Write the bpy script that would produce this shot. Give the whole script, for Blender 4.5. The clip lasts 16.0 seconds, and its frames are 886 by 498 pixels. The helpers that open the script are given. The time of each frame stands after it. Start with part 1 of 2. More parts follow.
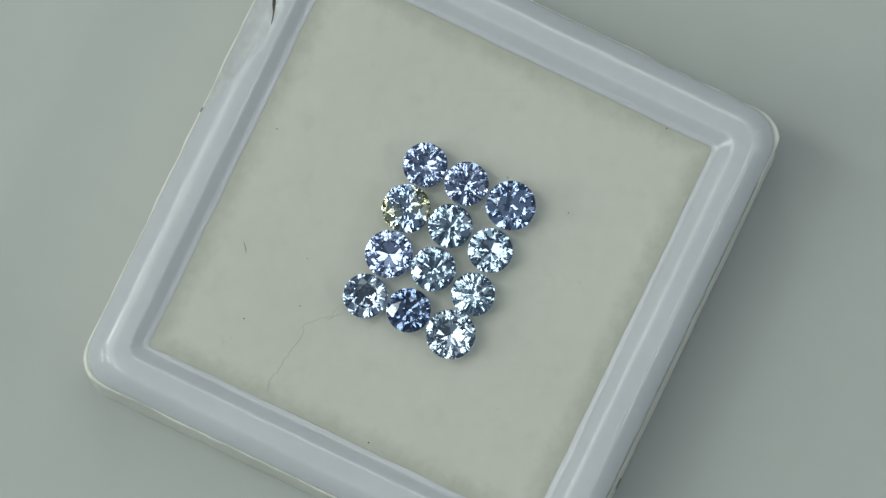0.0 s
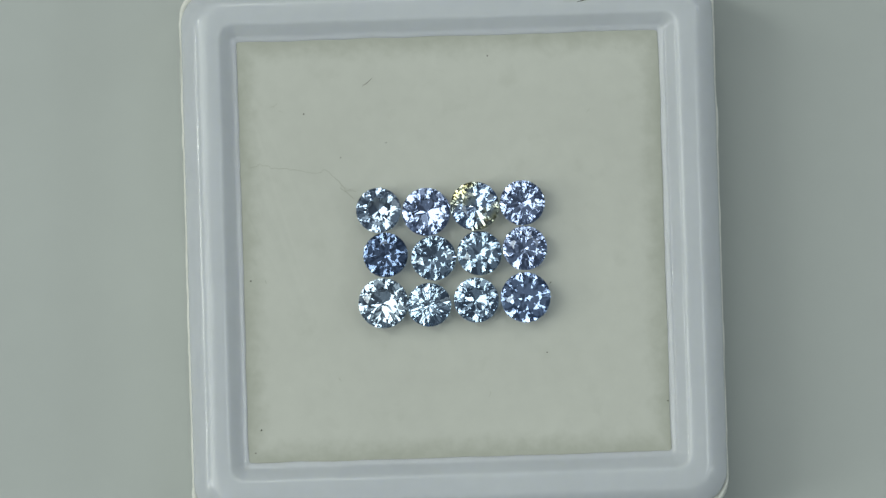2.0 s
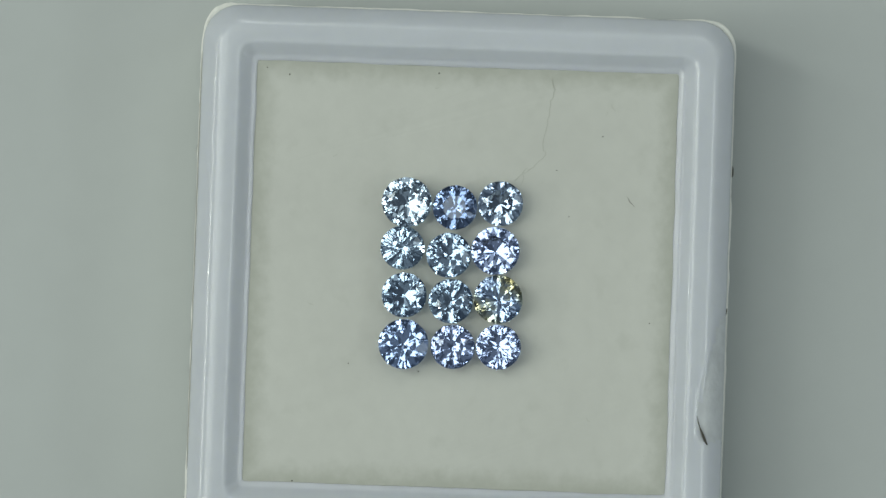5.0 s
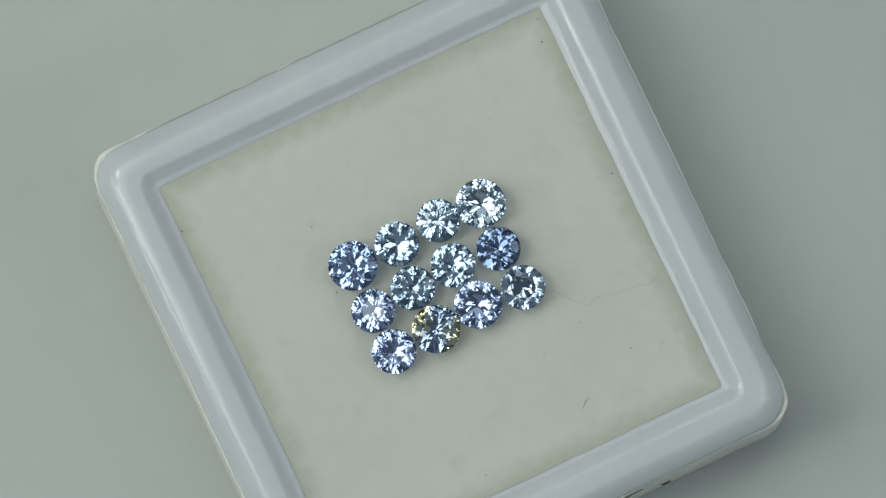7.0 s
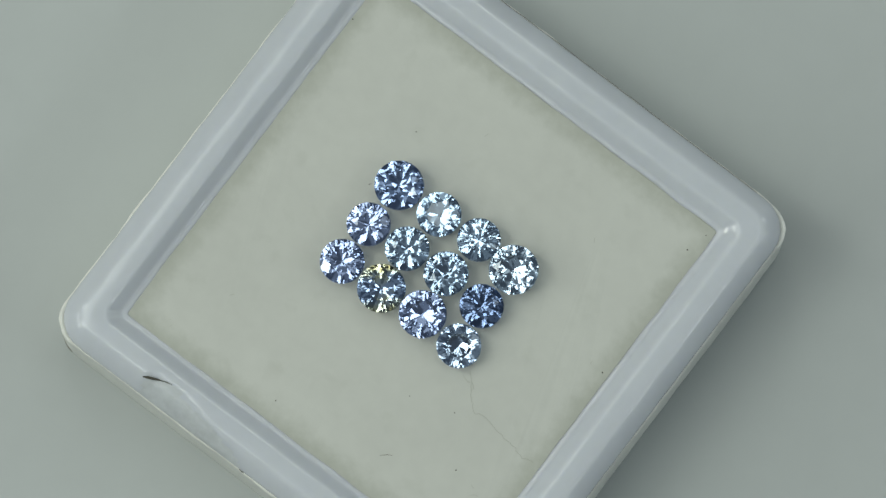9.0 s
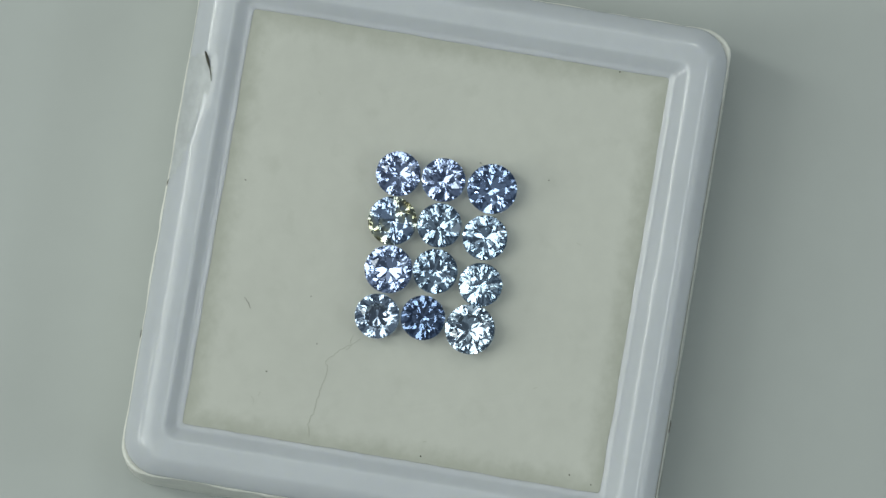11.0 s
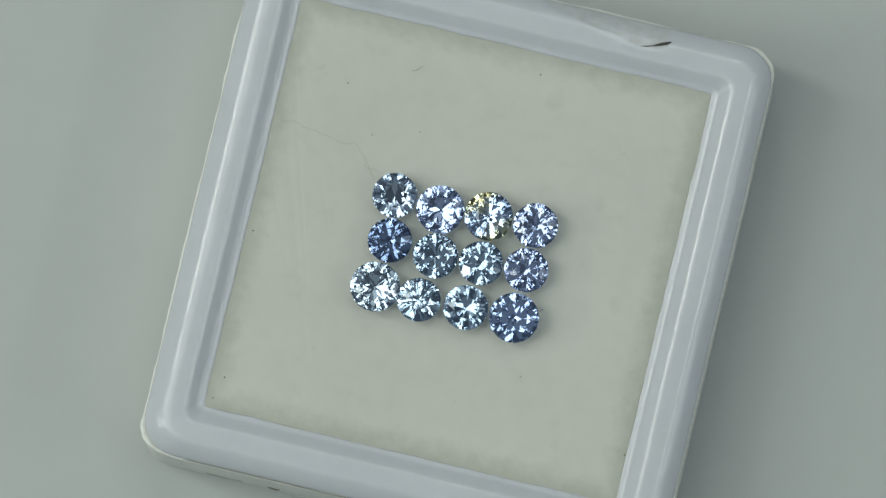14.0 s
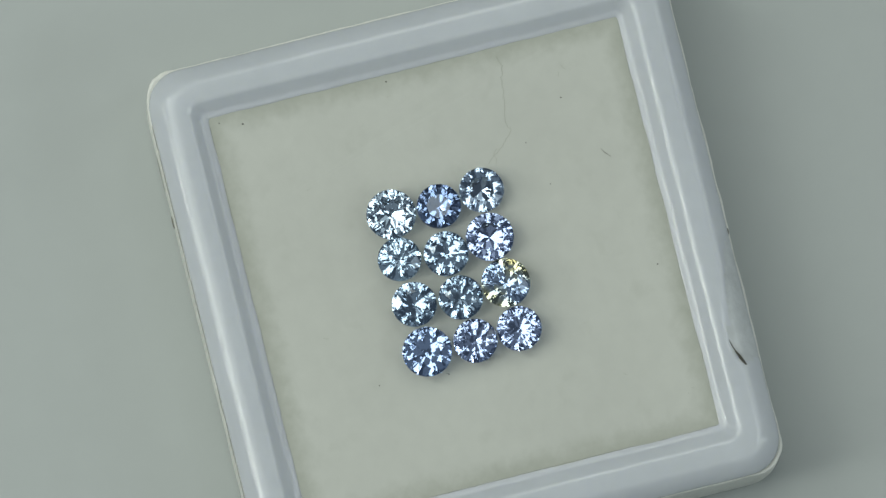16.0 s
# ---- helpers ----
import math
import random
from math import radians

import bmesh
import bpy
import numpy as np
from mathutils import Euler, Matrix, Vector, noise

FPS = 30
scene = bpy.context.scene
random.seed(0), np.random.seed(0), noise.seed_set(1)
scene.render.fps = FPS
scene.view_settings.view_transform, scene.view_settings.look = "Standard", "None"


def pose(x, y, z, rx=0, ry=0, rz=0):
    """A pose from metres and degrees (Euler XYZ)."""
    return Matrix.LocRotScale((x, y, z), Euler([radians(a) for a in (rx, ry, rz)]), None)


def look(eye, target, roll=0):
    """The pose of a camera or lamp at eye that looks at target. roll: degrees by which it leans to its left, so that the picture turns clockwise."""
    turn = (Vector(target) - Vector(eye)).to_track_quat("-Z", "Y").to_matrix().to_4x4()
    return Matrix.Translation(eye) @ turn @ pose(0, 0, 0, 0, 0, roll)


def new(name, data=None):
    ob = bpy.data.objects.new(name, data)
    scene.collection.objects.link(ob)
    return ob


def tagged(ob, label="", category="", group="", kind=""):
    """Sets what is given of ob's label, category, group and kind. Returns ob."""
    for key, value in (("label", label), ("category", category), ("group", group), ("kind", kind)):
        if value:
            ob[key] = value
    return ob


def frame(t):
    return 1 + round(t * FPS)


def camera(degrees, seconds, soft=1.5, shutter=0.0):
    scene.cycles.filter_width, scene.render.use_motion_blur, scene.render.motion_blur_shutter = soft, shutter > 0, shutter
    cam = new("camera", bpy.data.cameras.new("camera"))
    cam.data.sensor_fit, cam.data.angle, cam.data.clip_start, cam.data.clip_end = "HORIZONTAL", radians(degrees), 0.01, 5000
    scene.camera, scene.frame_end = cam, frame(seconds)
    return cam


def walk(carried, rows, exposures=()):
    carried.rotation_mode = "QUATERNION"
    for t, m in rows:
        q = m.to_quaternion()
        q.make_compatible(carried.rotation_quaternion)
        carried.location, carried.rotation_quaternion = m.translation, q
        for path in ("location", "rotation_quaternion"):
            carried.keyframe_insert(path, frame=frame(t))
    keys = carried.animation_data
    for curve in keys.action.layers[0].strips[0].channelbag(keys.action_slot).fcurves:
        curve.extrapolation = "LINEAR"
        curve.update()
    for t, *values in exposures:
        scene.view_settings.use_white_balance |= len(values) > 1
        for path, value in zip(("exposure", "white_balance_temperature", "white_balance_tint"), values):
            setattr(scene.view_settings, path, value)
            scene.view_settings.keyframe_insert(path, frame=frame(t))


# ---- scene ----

MM = 0.001
TURN = -31.265            # degrees a second, seen from above
AXIS_TO_BOX = pose(-0.66 * MM, 1.04 * MM, 0, 0, 0, 64.3)
PAD_Z = 8.0               # top of the pad over the turntable, mm
TILT = 4.0
DIST = 0.4749

# ---------------------------------------------------------------- camera
cam = camera(6.0, 16.0, soft=1.45)
aim = Vector((0.02 * MM, 0.905 * MM, PAD_Z * MM))
eye = aim + DIST * Vector((0, -math.sin(radians(TILT)), math.cos(radians(TILT))))
stand = pose(eye.x, eye.y, eye.z, TILT, 0, 0)
walk(cam, [(0.0, stand), (16.0, stand)], exposures=[(0.0, 0.0), (16.0, 0.0)])

# ---------------------------------------------------------------- world and lamps
world = bpy.data.worlds.new("world")
scene.world = world
world.use_nodes = True
world.node_tree.nodes["Background"].inputs["Color"].default_value = (0.70, 0.86, 1.0, 1)
world.node_tree.nodes["Background"].inputs["Strength"].default_value = 0.09


def area_lamp(name, at, target, wide, high, watts, colour):
    data = bpy.data.lights.new(name, "AREA")
    data.shape, data.size, data.size_y = "RECTANGLE", wide, high
    data.energy, data.color = watts, colour
    ob = new(name, data)
    ob.matrix_world = look(at, target)
    return ob


COOL, WARM = (0.90, 1.0, 0.98), (0.94, 1.0, 0.92)
area_lamp("strip_west", (-0.30, -0.03, 0.16), (0, 0, 0.005), 0.18, 0.014, 0.15, WARM)
area_lamp("strip_east", (0.25, -0.11, 0.28), (0, 0, 0.005), 0.13, 0.018, 0.08, COOL)


def lamp_pair(name, at, target, wide, high, watts, colour):
    """Two upright bars of light side by side, with a dark gap between them."""
    away = (Vector(target) - Vector(at)).cross(Vector((0, 0, 1))).normalized() * wide
    for side in (-0.5, 0.5):
        area_lamp(name, Vector(at) + side * away, target, wide * 0.36, high, watts / 2, colour)


lamp_pair("panel_west", (-0.32, 0.03, 0.42), (0, 0, 0.005), 0.20, 0.26, 0.74, WARM)
lamp_pair("panel_east", (0.34, 0.04, 0.25), (0, 0, 0.005), 0.18, 0.24, 0.16, COOL)
lamp_pair("panel_north", (0.04, 0.30, 0.46), (0, 0, 0.005), 0.18, 0.30, 0.26, WARM)
lamp_pair("panel_south", (-0.06, -0.32, 0.44), (0, 0, 0.005), 0.16, 0.26, 0.03, COOL)
# unseen overhead lamps, added to brighten the stones' facets and soften their shadows
area_lamp("overhead_fill_west", (-0.26, 0.04, 0.82), (0, 0, 0), 0.34, 0.34, 1.06, WARM)
area_lamp("overhead_fill_east", (0.26, 0.02, 0.88), (0, 0, 0), 0.14, 0.14, 0.22, COOL)
area_lamp("overhead_fill_north", (0.05, 0.32, 0.85), (0, 0, 0), 0.40, 0.30, 0.22, WARM)
area_lamp("overhead_fill_south", (-0.05, -0.30, 0.88), (0, 0, 0), 0.40, 0.30, 0.06, COOL)
area_lamp("overhead_fill_mid", (-0.04, 0.03, 0.95), (0, 0, 0), 0.28, 0.28, 0.035, COOL)


# ---------------------------------------------------------------- materials
def material(name, base, rough=0.5, coat=0.0, sub=0.0, mottle=(), bump=(), metal=0.0):
    """mottle: (size of the mottling in mm, its strength); bump: (size in mm, depth in mm)."""
    mat = bpy.data.materials.new(name)
    mat.use_nodes = True
    tree = mat.node_tree
    bsdf = tree.nodes["Principled BSDF"]
    bsdf.inputs["Base Color"].default_value = (*base, 1)
    bsdf.inputs["Roughness"].default_value = rough
    bsdf.inputs["Metallic"].default_value = metal
    bsdf.inputs["Coat Weight"].default_value = coat
    bsdf.inputs["Coat Roughness"].default_value = 0.12
    if sub:
        bsdf.inputs["Subsurface Weight"].default_value = sub
        bsdf.inputs["Subsurface Radius"].default_value = (1.0, 1.0, 0.9)
        bsdf.inputs["Subsurface Scale"].default_value = 0.6 * MM
    coord = tree.nodes.new("ShaderNodeTexCoord")
    if mottle:
        mixed = None
        for size, strength in mottle:
            tex = tree.nodes.new("ShaderNodeTexNoise")
            tex.inputs["Scale"].default_value = 1 / (size * MM)
            tex.inputs["Detail"].default_value = 5
            tree.links.new(coord.outputs["Object"], tex.inputs["Vector"])
            span = tree.nodes.new("ShaderNodeMapRange")
            span.inputs["From Min"].default_value, span.inputs["From Max"].default_value = 0.3, 0.7
            span.inputs["To Min"].default_value, span.inputs["To Max"].default_value = 1 - strength, 1 + strength
            tree.links.new(tex.outputs["Fac"], span.inputs["Value"])
            if mixed is None:
                mixed = span.outputs["Result"]
            else:
                mul = tree.nodes.new("ShaderNodeMath")
                mul.operation = "MULTIPLY"
                tree.links.new(mixed, mul.inputs[0])
                tree.links.new(span.outputs["Result"], mul.inputs[1])
                mixed = mul.outputs[0]
        tint = tree.nodes.new("ShaderNodeVectorMath")
        tint.operation = "SCALE"
        tint.inputs[0].default_value = base
        tree.links.new(mixed, tint.inputs["Scale"])
        tree.links.new(tint.outputs["Vector"], bsdf.inputs["Base Color"])
    if bump:
        tex = tree.nodes.new("ShaderNodeTexNoise")
        tex.inputs["Scale"].default_value = 1 / (bump[0] * MM)
        tex.inputs["Detail"].default_value = 3
        tree.links.new(coord.outputs["Object"], tex.inputs["Vector"])
        node = tree.nodes.new("ShaderNodeBump")
        node.inputs["Strength"].default_value = 1.0
        node.inputs["Distance"].default_value = bump[1] * MM
        tree.links.new(tex.outputs["Fac"], node.inputs["Height"])
        tree.links.new(node.outputs["Normal"], bsdf.inputs["Normal"])
    return mat


def gem_material(name, colour, second=None, zone=0):
    """second: the colour of the two zones at the ends of the line that runs at the angle zone."""
    mat = bpy.data.materials.new(name)
    mat.use_nodes = True
    tree = mat.node_tree
    tree.nodes.remove(tree.nodes["Principled BSDF"])
    glass = tree.nodes.new("ShaderNodeBsdfGlass")
    glass.inputs["IOR"].default_value = 1.765
    glass.inputs["Roughness"].default_value = 0.0
    glass.inputs["Color"].default_value = (*colour, 1)
    if second:
        coord = tree.nodes.new("ShaderNodeTexCoord")
        across = tree.nodes.new("ShaderNodeVectorMath")
        across.operation = "DOT_PRODUCT"
        across.inputs[1].default_value = (math.cos(radians(zone)), math.sin(radians(zone)), 0)
        tree.links.new(coord.outputs["Object"], across.inputs[0])
        far = tree.nodes.new("ShaderNodeMath")
        far.operation = "ABSOLUTE"
        tree.links.new(across.outputs["Value"], far.inputs[0])
        span = tree.nodes.new("ShaderNodeMapRange")
        span.inputs["From Min"].default_value, span.inputs["From Max"].default_value = 0.55 * MM, 0.8 * MM
        tree.links.new(far.outputs[0], span.inputs["Value"])
        mix = tree.nodes.new("ShaderNodeMix")
        mix.data_type = "RGBA"
        mix.inputs["A"].default_value, mix.inputs["B"].default_value = (*colour, 1), (*second, 1)
        tree.links.new(span.outputs["Result"], mix.inputs["Factor"])
        tree.links.new(mix.outputs["Result"], glass.inputs["Color"])
    tree.links.new(glass.outputs["BSDF"], tree.nodes["Material Output"].inputs["Surface"])
    return mat


PLASTIC = material("white_plastic", (0.64, 0.665, 0.705), 0.13, 0.0, 0.9, ((6, 0.02), (0.8, 0.015)), (1.6, 0.006))
SHELL = material("cream_plastic", (0.84, 0.845, 0.79), 0.45, 0.0, 0.15, ((5, 0.05), (0.5, 0.06)), (0.45, 0.06))
PAD = material("cream_pad", (0.595, 0.605, 0.555), 0.6, 0, 0, ((9, 0.03), (1.0, 0.02)), (0.25, 0.004))
PLATTER = material("grey_platter", (0.485, 0.515, 0.505), 0.55, 0, 0, ((25, 0.03), (2, 0.01)))


def tone_pad():
    """A darker green-grey tone in broken patches along the pad's border, and a few faint smudges."""
    tree = PAD.node_tree
    bsdf = tree.nodes["Principled BSDF"]
    bare = bsdf.inputs["Base Color"].links[0].from_socket
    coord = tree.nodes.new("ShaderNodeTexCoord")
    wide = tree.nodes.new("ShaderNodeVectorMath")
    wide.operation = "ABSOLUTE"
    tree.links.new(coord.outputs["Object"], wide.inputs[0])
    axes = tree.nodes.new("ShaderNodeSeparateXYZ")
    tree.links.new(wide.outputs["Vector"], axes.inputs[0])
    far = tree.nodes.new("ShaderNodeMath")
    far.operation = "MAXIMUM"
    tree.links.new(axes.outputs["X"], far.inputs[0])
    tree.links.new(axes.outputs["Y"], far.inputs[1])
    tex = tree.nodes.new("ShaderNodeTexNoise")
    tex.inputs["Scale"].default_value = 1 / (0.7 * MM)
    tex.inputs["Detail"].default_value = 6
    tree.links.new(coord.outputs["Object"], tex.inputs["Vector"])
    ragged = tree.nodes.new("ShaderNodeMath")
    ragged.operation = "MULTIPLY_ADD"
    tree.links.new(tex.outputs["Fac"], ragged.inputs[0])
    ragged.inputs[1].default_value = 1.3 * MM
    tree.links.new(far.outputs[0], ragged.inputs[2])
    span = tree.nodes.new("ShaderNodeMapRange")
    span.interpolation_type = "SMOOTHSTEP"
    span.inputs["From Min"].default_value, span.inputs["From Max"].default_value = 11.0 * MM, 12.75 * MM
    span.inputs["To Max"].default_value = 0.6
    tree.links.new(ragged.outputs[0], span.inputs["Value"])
    blot = tree.nodes.new("ShaderNodeTexNoise")
    blot.inputs["Scale"].default_value = 1 / (1.7 * MM)
    blot.inputs["Detail"].default_value = 4
    tree.links.new(coord.outputs["Object"], blot.inputs["Vector"])
    faint = tree.nodes.new("ShaderNodeMapRange")
    faint.inputs["From Min"].default_value, faint.inputs["From Max"].default_value = 0.60, 0.78
    faint.inputs["To Max"].default_value = 0.14
    tree.links.new(blot.outputs["Fac"], faint.inputs["Value"])
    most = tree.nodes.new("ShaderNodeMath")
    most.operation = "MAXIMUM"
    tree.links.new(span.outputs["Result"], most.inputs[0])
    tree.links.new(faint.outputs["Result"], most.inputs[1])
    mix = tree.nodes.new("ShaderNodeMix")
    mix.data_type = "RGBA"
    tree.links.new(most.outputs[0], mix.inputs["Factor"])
    tree.links.new(bare, mix.inputs["A"])
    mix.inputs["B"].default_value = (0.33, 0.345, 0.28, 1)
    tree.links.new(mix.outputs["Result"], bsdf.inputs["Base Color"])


TABLE = material("table_board", (0.42, 0.43, 0.42), 0.6, 0, 0, ((60, 0.05),))
tone_pad()
DIRT = material("dark_dirt", (0.08, 0.075, 0.06), 0.9)
FIBRE = material("grey_fibre", (0.45, 0.46, 0.40), 0.9)
# for grime and marks, and for the strand that draws the seam's shade
GRIME_SHADE = material("grey_grime_shade", (0.24, 0.23, 0.20), 0.9)
SCRAPE = material("scraped_plastic", (0.595, 0.62, 0.635), 0.38, 0, 0.6, ((1.2, 0.05), (0.4, 0.05)), (0.3, 0.03))


# ---------------------------------------------------------------- mesh helpers
def finish(name, bm, mat, parent=None, label="", smooth=False):
    bmesh.ops.recalc_face_normals(bm, faces=bm.faces)
    mesh = bpy.data.meshes.new(name)
    for face in bm.faces:
        face.smooth = smooth
    bm.to_mesh(mesh)
    bm.free()
    mesh.materials.append(mat)
    ob = new(name, mesh)
    ob.parent = parent
    return tagged(ob, label)


def part(name, bm, mat, parent, label="", smooth=False):
    return finish(name, bm, mat, parent, label, smooth)


def ring(bm, half, radius, z, steps=8, along=28, wobble=0.0):
    """A rounded square of that half width, as a ring of vertices (mm), its sides a little uneven."""
    spots = []
    for k in range(4):
        sx, sy = ((1, 1), (-1, 1), (-1, -1), (1, -1))[k]
        for i in range(steps + 1):
            a = radians(90 * k + 90 * i / steps)
            spots.append((sx * (half - radius) + radius * math.cos(a), sy * (half - radius) + radius * math.sin(a)))
        ex, ey = ((-1, 1), (-1, -1), (1, -1), (1, 1))[k]
        x0, y0 = spots[-1]
        a = radians(90 * k + 90)
        x1, y1 = ex * (half - radius) + radius * math.cos(a), ey * (half - radius) + radius * math.sin(a)
        for i in range(1, along):
            spots.append((x0 + (x1 - x0) * i / along, y0 + (y1 - y0) * i / along))
    verts = []
    for x, y in spots:
        d = 1 + wobble / half * (noise.noise((x * 0.5, y * 0.5, z * 0.7)) + 0.6 * noise.noise((x * 1.7, y * 1.7, z * 0.9 + 9)))
        up = 0.7 * wobble * noise.noise((x * 0.45 + 30, y * 0.45, z * 0.3))
        verts.append(bm.verts.new((x * d * MM, y * d * MM, (z + up) * MM)))
    return verts


def bridge(bm, a, b):
    n = len(a)
    for i in range(n):
        bm.faces.new((a[i], a[(i + 1) % n], b[(i + 1) % n], b[i]))


def slab(bm, x0, y0, z0, x1, y1, z1):
    m = Matrix.Translation(((x0 + x1) / 2, (y0 + y1) / 2, (z0 + z1) / 2)) @ Matrix.Diagonal((x1 - x0, y1 - y0, z1 - z0, 1))
    bmesh.ops.create_cube(bm, size=1, matrix=m)


def disc_stack(bm, profile, steps=96):
    """A turned solid from (radius, z) pairs, in metres."""
    rings = []
    for r, z in profile:
        rings.append([bm.verts.new((r * math.cos(2 * math.pi * i / steps), r * math.sin(2 * math.pi * i / steps), z)) for i in range(steps)])
    for a, b in zip(rings, rings[1:]):
        bridge(bm, a, b)
    bm.faces.new(rings[0])
    bm.faces.new(rings[-1])


def tube(bm, points, radius, sides=5):
    """A thin strand along points (mm), tapering to its ends."""
    last = None
    n = len(points)
    for i, p in enumerate(points):
        p = Vector(p)
        ahead = (Vector(points[min(i + 1, n - 1)]) - Vector(points[max(i - 1, 0)])).normalized()
        side = ahead.cross(Vector((0, 0, 1))).normalized()
        up = side.cross(ahead)
        r = radius * (0.45 if i in (0, n - 1) else 1.0)
        now = [bm.verts.new((p + r * (math.cos(2 * math.pi * k / sides) * side + math.sin(2 * math.pi * k / sides) * up)) * MM) for k in range(sides)]
        if last:
            bridge(bm, last, now)
        else:
            bm.faces.new(now)
        last = now
    bm.faces.new(last)


# ---------------------------------------------------------------- the place round the turntable
def build_place():
    bm = bmesh.new()
    slab(bm, -0.8, -0.6, -0.06, 0.8, 0.6, -0.03)
    tagged(finish("ground", bm, TABLE), "plain grey board under the turntable", "table board", kind="structure")


def build_turntable():
    base = new("turntable")
    tagged(base, "plain pale grey round turntable platter under the box", "turntable")
    bm = bmesh.new()
    disc_stack(bm, [(0.0995, -0.008), (0.100, -0.0075), (0.100, -0.0008), (0.0992, 0.0)])
    part("platter", bm, PLATTER, base)
    bm = bmesh.new()
    disc_stack(bm, [(0.085, -0.030), (0.085, -0.012), (0.040, -0.011), (0.040, -0.008)])
    part("foot", bm, TABLE, base)
    return base


# ---------------------------------------------------------------- the box
# half width, height and corner radius (mm): the lower shell from its foot to the seam, then the rim from the seam over its two shoulders to the pad
SHELL_RINGS = [(14.9, 0.0, 2.0), (15.20, 0.1, 2.1), (15.28, 0.4, 2.1), (15.17, 3.0, 1.9), (15.05, 6.0, 1.72), (15.01, 6.8, 1.64), (15.03, 7.08, 1.62),
               (15.055, 7.22, 1.62), (15.05, 7.32, 1.62), (14.99, 7.38, 1.64), (14.90, 7.36, 1.68), (14.78, 7.24, 1.7), (14.5, 7.18, 1.6), (14.2, 7.18, 1.5)]
RIM_RINGS = [(14.3, 7.28, 1.6), (14.74, 7.33, 1.95), (14.89, 7.43, 2.02), (14.97, 7.56, 2.06), (14.96, 7.68, 2.05), (14.90, 7.82, 2.01), (14.78, 7.98, 1.94),
             (14.60, 8.17, 1.82), (14.40, 8.34, 1.68), (14.22, 8.465, 1.55), (14.12, 8.525, 1.48), (14.05, 8.558, 1.43), (13.98, 8.582, 1.38), (13.90, 8.598, 1.32),
             (13.80, 8.607, 1.25), (13.50, 8.615, 1.08), (13.20, 8.617, 0.92), (13.0, 8.61, 0.84), (12.92, 8.598, 0.81), (12.86, 8.578, 0.79), (12.80, 8.545, 0.76),
             (12.74, 8.50, 0.72), (12.66, 8.435, 0.67), (12.50, 8.30, 0.57), (12.35, 8.175, 0.48), (12.25, 8.095, 0.41), (12.18, 8.055, 0.36), (12.10, 8.032, 0.30),
             (12.0, 8.018, 0.24), (11.90, 8.01, 0.17), (11.84, 7.985, 0.12), (11.5, 7.79, 0.1)]


def along_rings(rings, key, value, wanted):
    """The column `wanted` of rings where the column `key` passes through value."""
    for a, b in zip(rings, rings[1:]):
        if min(a[key], b[key]) <= value <= max(a[key], b[key]):
            return a[wanted] + (b[wanted] - a[wanted]) * (value - a[key]) / ((b[key] - a[key]) or 1e-6)
    return rings[-1][wanted]


def wall_half(z):
    """Half width of the outer wall at the height z."""
    return along_rings(SHELL_RINGS[:9], 1, z, 0)


def rim_z(half):
    """Height of the rim's upper face at that half width."""
    return along_rings(RIM_RINGS[3:], 0, half, 1)


def smooth(a, b, v):
    u = max(0.0, min(1.0, (v - a) / (b - a)))
    return u * u * (3 - 2 * u)


def scar_depth(x, y):
    """How far the rim is worn down (0 to 1) in the long scar where the box broke from its moulding."""
    inner = 14.75 - 1.15 * min(1, max(0, x - 1.0) / 6.0) ** 0.8 + 0.18 * noise.noise((x * 1.3, y * 1.3, 4))
    return smooth(1.0, 2.2, x) * (1 - smooth(8.5, 8.9, x)) * smooth(inner - 0.06, inner + 0.14, y)


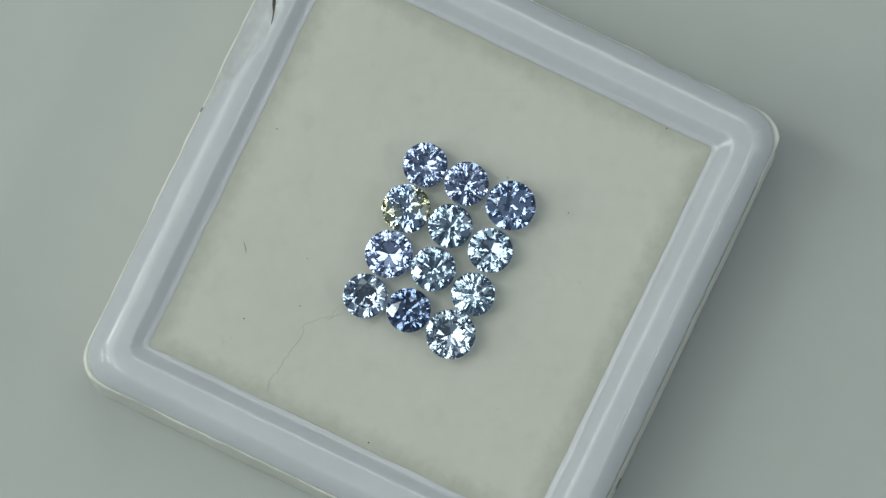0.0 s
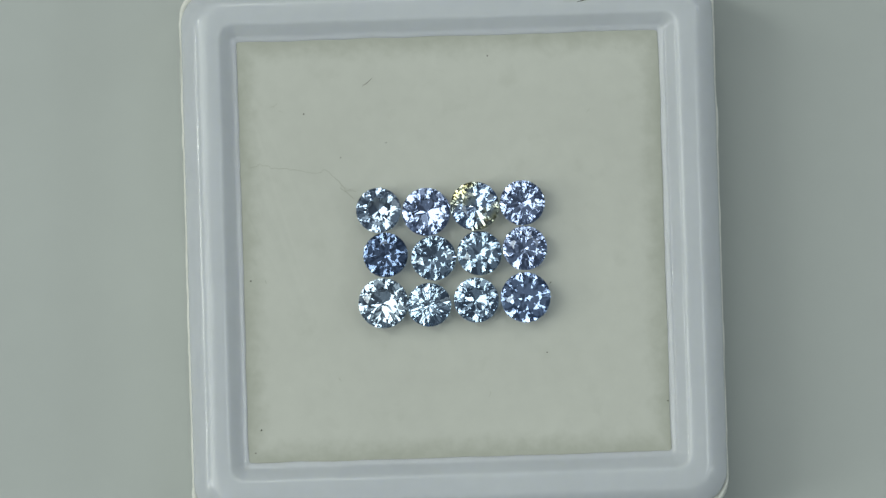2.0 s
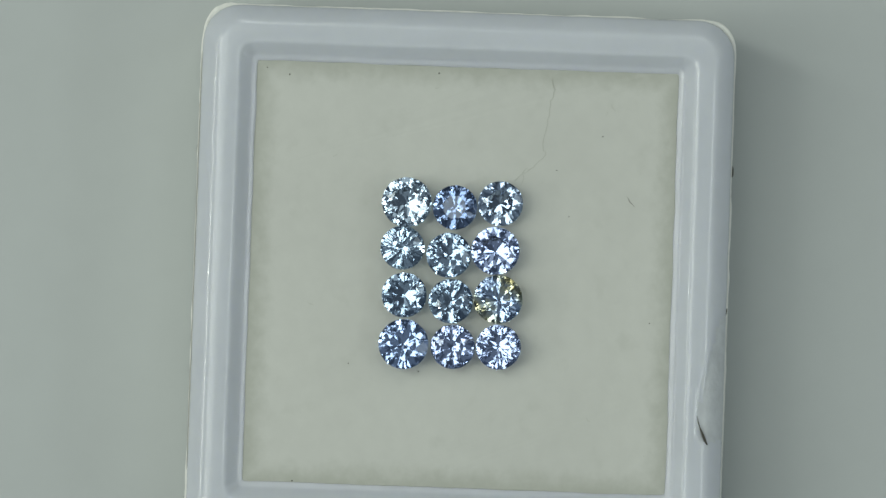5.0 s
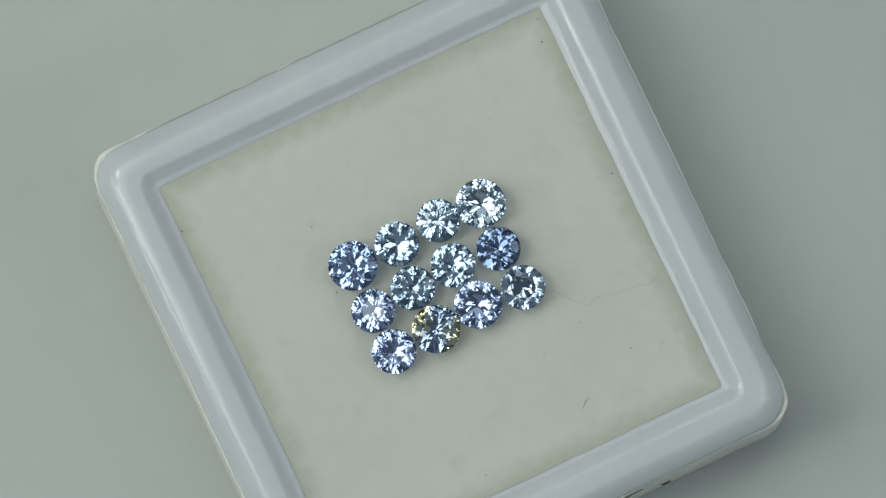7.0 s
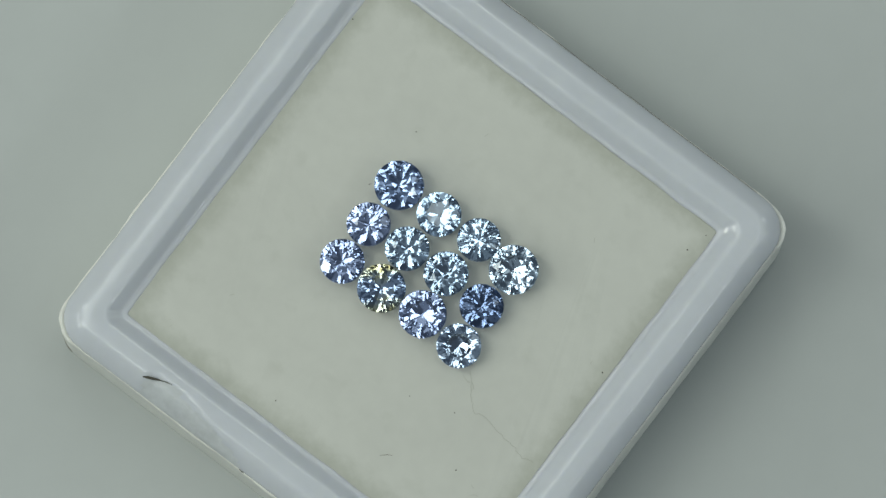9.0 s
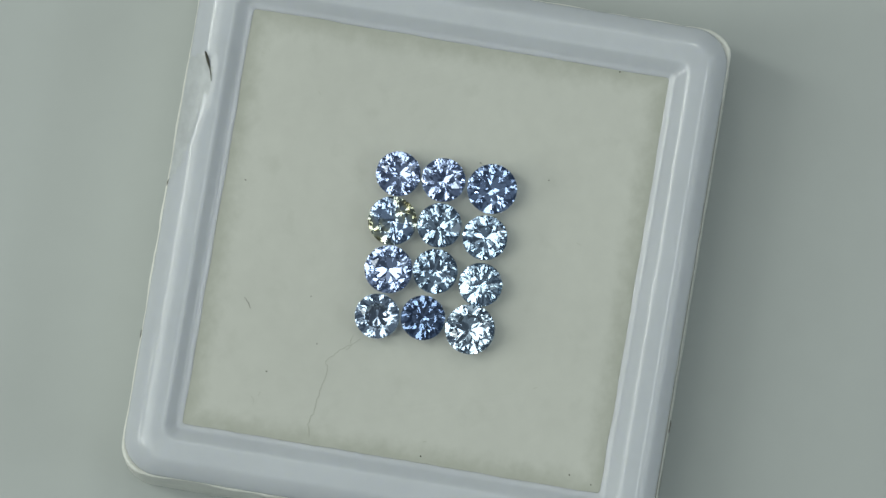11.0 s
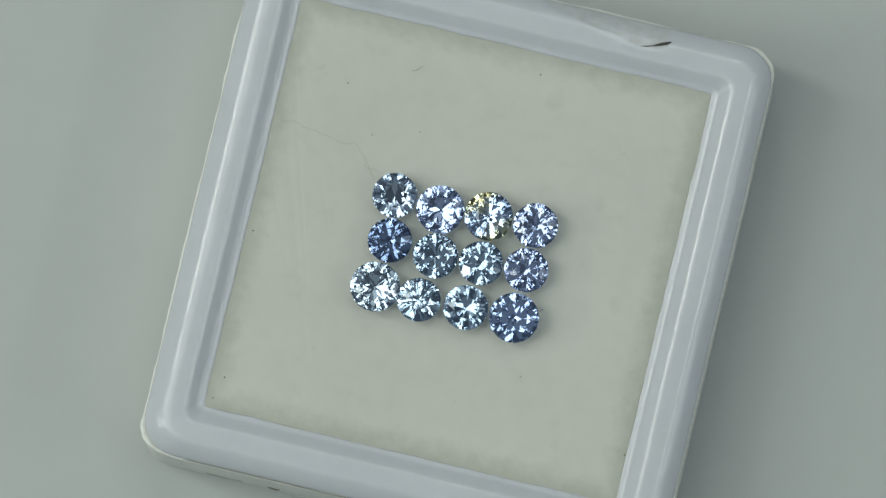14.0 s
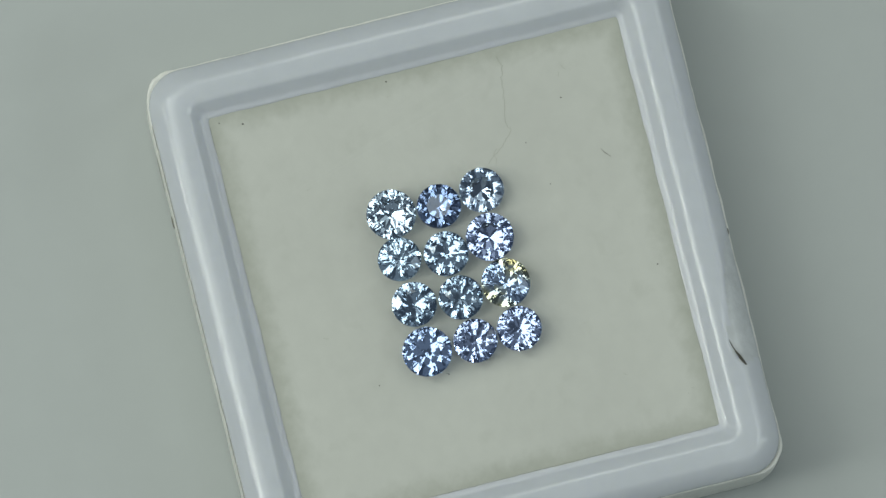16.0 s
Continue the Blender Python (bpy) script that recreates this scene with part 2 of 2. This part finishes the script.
def build_marks(body, shell):
    """The dark nicks at the scar's end, on the corner and on the walls, and the seam's shade as a strand."""
    bm = bmesh.new()
    lip = [(7.35, 13.50), (7.7, 13.58), (8.05, 13.70), (8.4, 13.86), (8.7, 13.99), (8.95, 14.12)]
    tube(bm, [(x, y, rim_z(y) + 0.03) for x, y in lip[:4]], 0.03)
    tube(bm, [(x, y, rim_z(y) + 0.02) for x, y in lip[2:]], 0.085)
    part("nick", bm, DIRT, body, "dark curved nick")
    bm = bmesh.new()
    tube(bm, [(1.2, 15.0, 7.72), (1.35, 15.0, 7.74), (1.55, 14.98, 7.78)], 0.035)
    part("nick", bm, DIRT, body)
    bm = bmesh.new()
    arc = [radians(44 + 8 * k) for k in range(5)]
    tube(bm, [(12.92 + 2.40 * math.cos(a), 12.92 + 2.40 * math.sin(a), 0.8) for a in arc], 0.06)
    part("nick", bm, GRIME_SHADE, shell)
    # a dark strand stands in for the thin shadow between rim and shell
    bm = bmesh.new()
    wavy = [(-12.3 + 0.4 * k) for k in range(60)]
    tube(bm, [(x, -15.005 + 0.03 * noise.noise((x * 0.9, 2, 5)), 7.46 + 0.05 * noise.noise((x * 0.7, 8, 1))) for x in wavy], 0.019)
    part("seam_shade", bm, GRIME_SHADE, shell, "thin brown-grey strand drawn as the shadow line along the seam")
    for side, x0, x1, z, thick in ((1, -7.25, -6.65, 2.2, 0.10), (1, -5.5, -4.6, 5.6, 0.045), (1, -4.5, -3.6, 5.5, 0.045), (1, -5.0, -4.0, 5.1, 0.03), (1, -5.2, -4.3, 5.8, 0.05), (1, -4.7, -3.2, 5.3, 0.05), (1, -4.1, -3.3, 4.9, 0.03),
                                   (-1, -11.1, -9.0, 1.2, 0.02), (-1, -7.5, -6.8, 1.6, 0.06)):
        bm = bmesh.new()
        pts = []
        for k in range(5):
            zz = z + 0.12 * math.sin(2.1 * k + x0)
            pts.append(((x0 + (x1 - x0) * k / 4), side * (wall_half(zz) + 0.01), zz))
        tube(bm, pts, thick)
        part("nick", bm, DIRT if side > 0 else GRIME_SHADE, shell)


def build_box():
    base = new("gem_box")
    tagged(base, "open square white plastic gem box with scuffed rounded rim", "gem box")
    bm = bmesh.new()
    rings = [ring(bm, h, r, z, along=70, wobble=0.085 if 6.9 < z < 7.39 and h > 14.9 else 0.035) for h, z, r in SHELL_RINGS]
    for a, b in zip(rings, rings[1:]):
        bridge(bm, a, b)
    bm.faces.new(rings[0])
    bm.faces.new(rings[-1])
    shell = part("shell", bm, SHELL, base, "cream-white plastic lower shell", smooth=True)
    bm = bmesh.new()
    rings = [ring(bm, h, r, z, along=110, wobble=0.02) for h, z, r in RIM_RINGS]
    for a, b in zip(rings, rings[1:] + rings[:1]):
        bridge(bm, a, b)
    worn = {}
    for v in bm.verts:
        x, y = v.co.x / MM, v.co.y / MM
        if y > 13 and v.co.z > 7.5 * MM:
            worn[v] = scar_depth(x, y)
            v.co.z -= (0.10 + 0.04 * noise.noise((x * 2.5, y * 2.5, 1))) * worn[v] * MM
    for face in bm.faces:
        if sum(worn.get(v, 0) for v in face.verts) > 2:
            face.material_index = 1
    body = part("rim", bm, PLASTIC, base, "bluish white rounded plastic rim, scarred along one side", smooth=True)
    body.data.materials.append(SCRAPE)
    build_marks(body, shell)

    bm = bmesh.new()
    rings = [ring(bm, h, 0.15, z, 3, 60, 0.06) for h, z in ((11.30, 7.40), (11.87, 7.97), (11.85, 8.0))]
    for a, b in zip(rings, rings[1:]):
        bridge(bm, a, b)
    bm.faces.new(rings[0])
    bm.faces.new(rings[-1])
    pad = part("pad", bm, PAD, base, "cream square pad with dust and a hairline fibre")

    # the long thin fibre that runs from a stone to the pad's edge
    way = [(-5.47, 2.77), (-5.96, 3.29), (-6.32, 3.81), (-6.69, 4.17), (-7.1, 4.5), (-7.58, 4.35), (-8.37, 4.44), (-9.31, 4.63),
           (-10.11, 4.72), (-10.73, 4.93), (-11.69, 4.7)]
    bm = bmesh.new()
    fine = random.Random(3)
    bent = []
    for (x0, y0), (x1, y1) in zip(way, way[1:]):
        for k in range(4):
            bent.append((x0 + (x1 - x0) * k / 4 + fine.uniform(-0.05, 0.05), y0 + (y1 - y0) * k / 4 + fine.uniform(-0.05, 0.05)))
    tube(bm, [(x, y, PAD_Z + 0.012) for x, y in bent], 0.012)
    part("fibre", bm, FIBRE, pad, "long thin crooked grey fibre")
    bm = bmesh.new()
    curl = [(-5.3, 3.2), (-5.7, 3.35), (-6.0, 3.25), (-6.25, 3.45), (-6.15, 3.65)]
    tube(bm, [(x, y, PAD_Z + 0.012) for x, y in curl], 0.012)
    part("fibre", bm, FIBRE, pad)
    for name, pts in (("fibre", [(-4.85, 9.2), (-4.6, 9.33), (-4.3, 9.62)]), ("fibre", [(5.3, -2.3), (5.42, -2.15)])):
        bm = bmesh.new()
        tube(bm, [(x, y, PAD_Z + 0.012) for x, y in pts], 0.022)
        part(name, bm, GRIME_SHADE, pad)
    for x, y, turn, size in ((-9.84, 8.2, 30, 0.5), (9.46, 10.88, 80, 0.4), (7.8, 7.41, 50, 0.3), (-10.6, -1.7, 100, 0.25), (5.06, -6.14, 15, 0.3),
                             (-9.5, 7.9, 160, 0.3), (9.7, 10.6, 20, 0.25), (1.8, -8.4, 70, 0.35), (-6.6, -7.3, 120, 0.3)):
        bm = bmesh.new()
        a = radians(turn)
        pts = [(x + size * u * math.cos(a + 0.5 * u), y + size * u * math.sin(a + 0.5 * u), PAD_Z + 0.008) for u in (-0.5, -0.15, 0.2, 0.5)]
        tube(bm, pts, 0.012)
        part("fibre", bm, FIBRE, pad)
    rng = random.Random(5)
    specks = [(-8.2, 7.7, 0.055), (-6.2, 5.17, 0.045), (-11.45, -1.63, 0.07), (-11.1, -10.02, 0.06), (5.38, -2.2, 0.05), (11.75, -9.06, 0.06),
              (2.23, 10.68, 0.06), (-11.45, -11.3, 0.045), (-3.62, 5.95, 0.045), (5.06, -6.14, 0.05)]
    specks += [(rng.uniform(-11, 11), rng.uniform(-11, 11), rng.uniform(0.008, 0.022)) for _ in range(18)]
    for x, y, r in specks:
        r *= 0.75
        bm = bmesh.new()
        bmesh.ops.create_icosphere(bm, subdivisions=1, radius=r * MM, matrix=Matrix.Translation((x * MM, y * MM, (PAD_Z + 0.3 * r) * MM)))
        for v in bm.verts:
            v.co.x += rng.uniform(-0.3, 0.3) * r * MM
            v.co.y += rng.uniform(-0.3, 0.3) * r * MM
        part("speck", bm, DIRT if r > 0.03 else FIBRE, pad)
    return base


# ---------------------------------------------------------------- the stones
def brilliant(size, table, crown, pavilion, lower, rng):
    """A round brilliant cut with its girdle at z = 0; size is the diameter in mm, the rest in parts of the radius."""
    bm = bmesh.new()
    r = size / 2 * MM
    edge = 0.03

    def vert(rad, deg, z):
        if rad < 0.99:      # facets cut by eye are never quite even
            rad, deg, z = rad * rng.uniform(0.98, 1.02), deg + rng.uniform(-1, 1), z * rng.uniform(0.99, 1.01)
        return bm.verts.new((rad * r * math.cos(radians(deg)), rad * r * math.sin(radians(deg)), z * r))

    rim = 1.0
    tops = [vert(rim, 11.25 * i, edge) for i in range(32)]
    lows = [vert(rim, 11.25 * i, -edge) for i in range(32)]
    tabs = [vert(table, 45 * k, edge + crown) for k in range(8)]
    c = math.cos(radians(22.5))
    rm = (table + (1 - table) * 0.45) / c
    mids = [vert(rm, 45 * k + 22.5, edge + crown * (1 - rm * c) / (1 - table)) for k in range(8)]
    rl = lower / c
    deep = [vert(rl, 45 * k + 22.5, -edge - pavilion * (1 - lower)) for k in range(8)]
    culet = bm.verts.new((0, 0, (-edge - pavilion) * r))
    bm.faces.new(tabs)
    for k in range(8):
        j = (k + 1) % 8
        bm.faces.new((tabs[k], mids[k], tabs[j]))
        bm.faces.new((tabs[k], mids[k - 1], tops[4 * k], mids[k]))
        a, h, b = 4 * k, 4 * k + 2, (4 * k + 4) % 32
        bm.faces.new((mids[k], tops[a], tops[a + 1], tops[h]))
        bm.faces.new((mids[k], tops[h], tops[h + 1], tops[b]))
        bm.faces.new((culet, deep[k], lows[4 * k], deep[k - 1]))
        bm.faces.new((deep[k], lows[h], lows[a + 1], lows[a]))
        bm.faces.new((deep[k], lows[b], lows[h + 1], lows[h]))
    for i in range(32):
        bm.faces.new((tops[i], lows[i], lows[(i + 1) % 32], tops[(i + 1) % 32]))
    return bm


BLUE = gem_material("blue_sapphire", (0.78, 0.84, 0.945))
PALE = gem_material("pale_sapphire", (0.845, 0.895, 0.945))
VIOLET = gem_material("violet_sapphire", (0.80, 0.845, 0.945))
TEAL = gem_material("teal_sapphire", (0.795, 0.855, 0.92))
ICE = gem_material("ice_sapphire", (0.83, 0.89, 0.95))
DEEP = gem_material("deep_sapphire", (0.67, 0.73, 0.835))
CLEAR = gem_material("clear_sapphire", (0.83, 0.88, 0.945))
MIXED = gem_material("parti_sapphire", (0.80, 0.86, 0.95), (0.92, 0.90, 0.76), 118)

# x, y in the box (mm), diameter, turn, table, crown, pavilion, lower, material, label
STONES = [
    (3.92, 2.24, 2.52, 10, 0.56, 0.30, 0.84, 0.32, VIOLET, "round brilliant-cut violet-blue sapphire on the pad"),
    (3.99, -0.31, 2.48, 3, 0.52, 0.30, 0.88, 0.28, VIOLET, "round brilliant-cut light violet-blue sapphire on the pad"),
    (3.94, -3.08, 2.80, 31, 0.56, 0.32, 0.86, 0.36, BLUE, "large round brilliant-cut blue sapphire on the pad"),
    (1.25, 2.13, 2.74, 17, 0.55, 0.32, 0.86, 0.32, MIXED, "round brilliant-cut sapphire, blue with yellow-green zones"),
    (1.44, -0.52, 2.50, 40, 0.54, 0.30, 0.88, 0.30, TEAL, "round brilliant-cut grey-blue sapphire on the pad"),
    (1.18, -3.14, 2.52, 25, 0.56, 0.30, 0.82, 0.34, TEAL, "round brilliant-cut pale teal-blue sapphire on the pad"),
    (-1.47, 1.89, 2.70, 8, 0.60, 0.30, 0.80, 0.32, VIOLET, "round brilliant-cut pale violet-blue sapphire on the pad"),
    (-1.14, -0.71, 2.52, 36, 0.56, 0.30, 0.85, 0.34, TEAL, "round brilliant-cut teal-blue sapphire on the pad"),
    (-1.47, -3.33, 2.46, 20, 0.50, 0.30, 0.92, 0.20, ICE, "round brilliant-cut very pale blue sapphire on the pad"),
    (-4.15, 2.08, 2.52, 14, 0.58, 0.28, 0.74, 0.30, CLEAR, "round shallow-cut grey-blue sapphire with a clear window"),
    (-3.83, -0.46, 2.50, 28, 0.54, 0.32, 0.87, 0.34, DEEP, "round brilliant-cut deep blue sapphire on the pad"),
    (-4.03, -3.17, 2.80, 5, 0.62, 0.28, 0.80, 0.34, PALE, "large round brilliant-cut pale icy blue sapphire"),
]


def build_stones():
    made = []
    for i, (x, y, size, turn, table, crown, pavilion, lower, mat, label) in enumerate(STONES):
        rng = random.Random(40 + i)
        ob = finish("sapphire", brilliant(size, table, crown, pavilion, lower, rng), mat)
        tagged(ob, label, "gemstone", "sapphires on the pad")
        z = PAD_Z + (pavilion + 0.03) * size / 2 + 0.005
        made.append((ob, pose(x * MM, y * MM, z * MM, rng.uniform(-3, 3), rng.uniform(-3, 3), turn)))
    return made


build_place()
turntable = build_turntable()
gem_box = build_box()
stones = build_stones()


def motions():
    """All that rests on the turntable goes round its axis at an even pace."""
    times = [0.5 * i for i in range(33)]
    walk(turntable, [(t, pose(0, 0, 0, 0, 0, TURN * t)) for t in times])
    walk(gem_box, [(t, pose(0, 0, 0, 0, 0, TURN * t) @ AXIS_TO_BOX) for t in times])
    for ob, place in stones:
        walk(ob, [(t, pose(0, 0, 0, 0, 0, TURN * t) @ AXIS_TO_BOX @ place) for t in times])


motions()
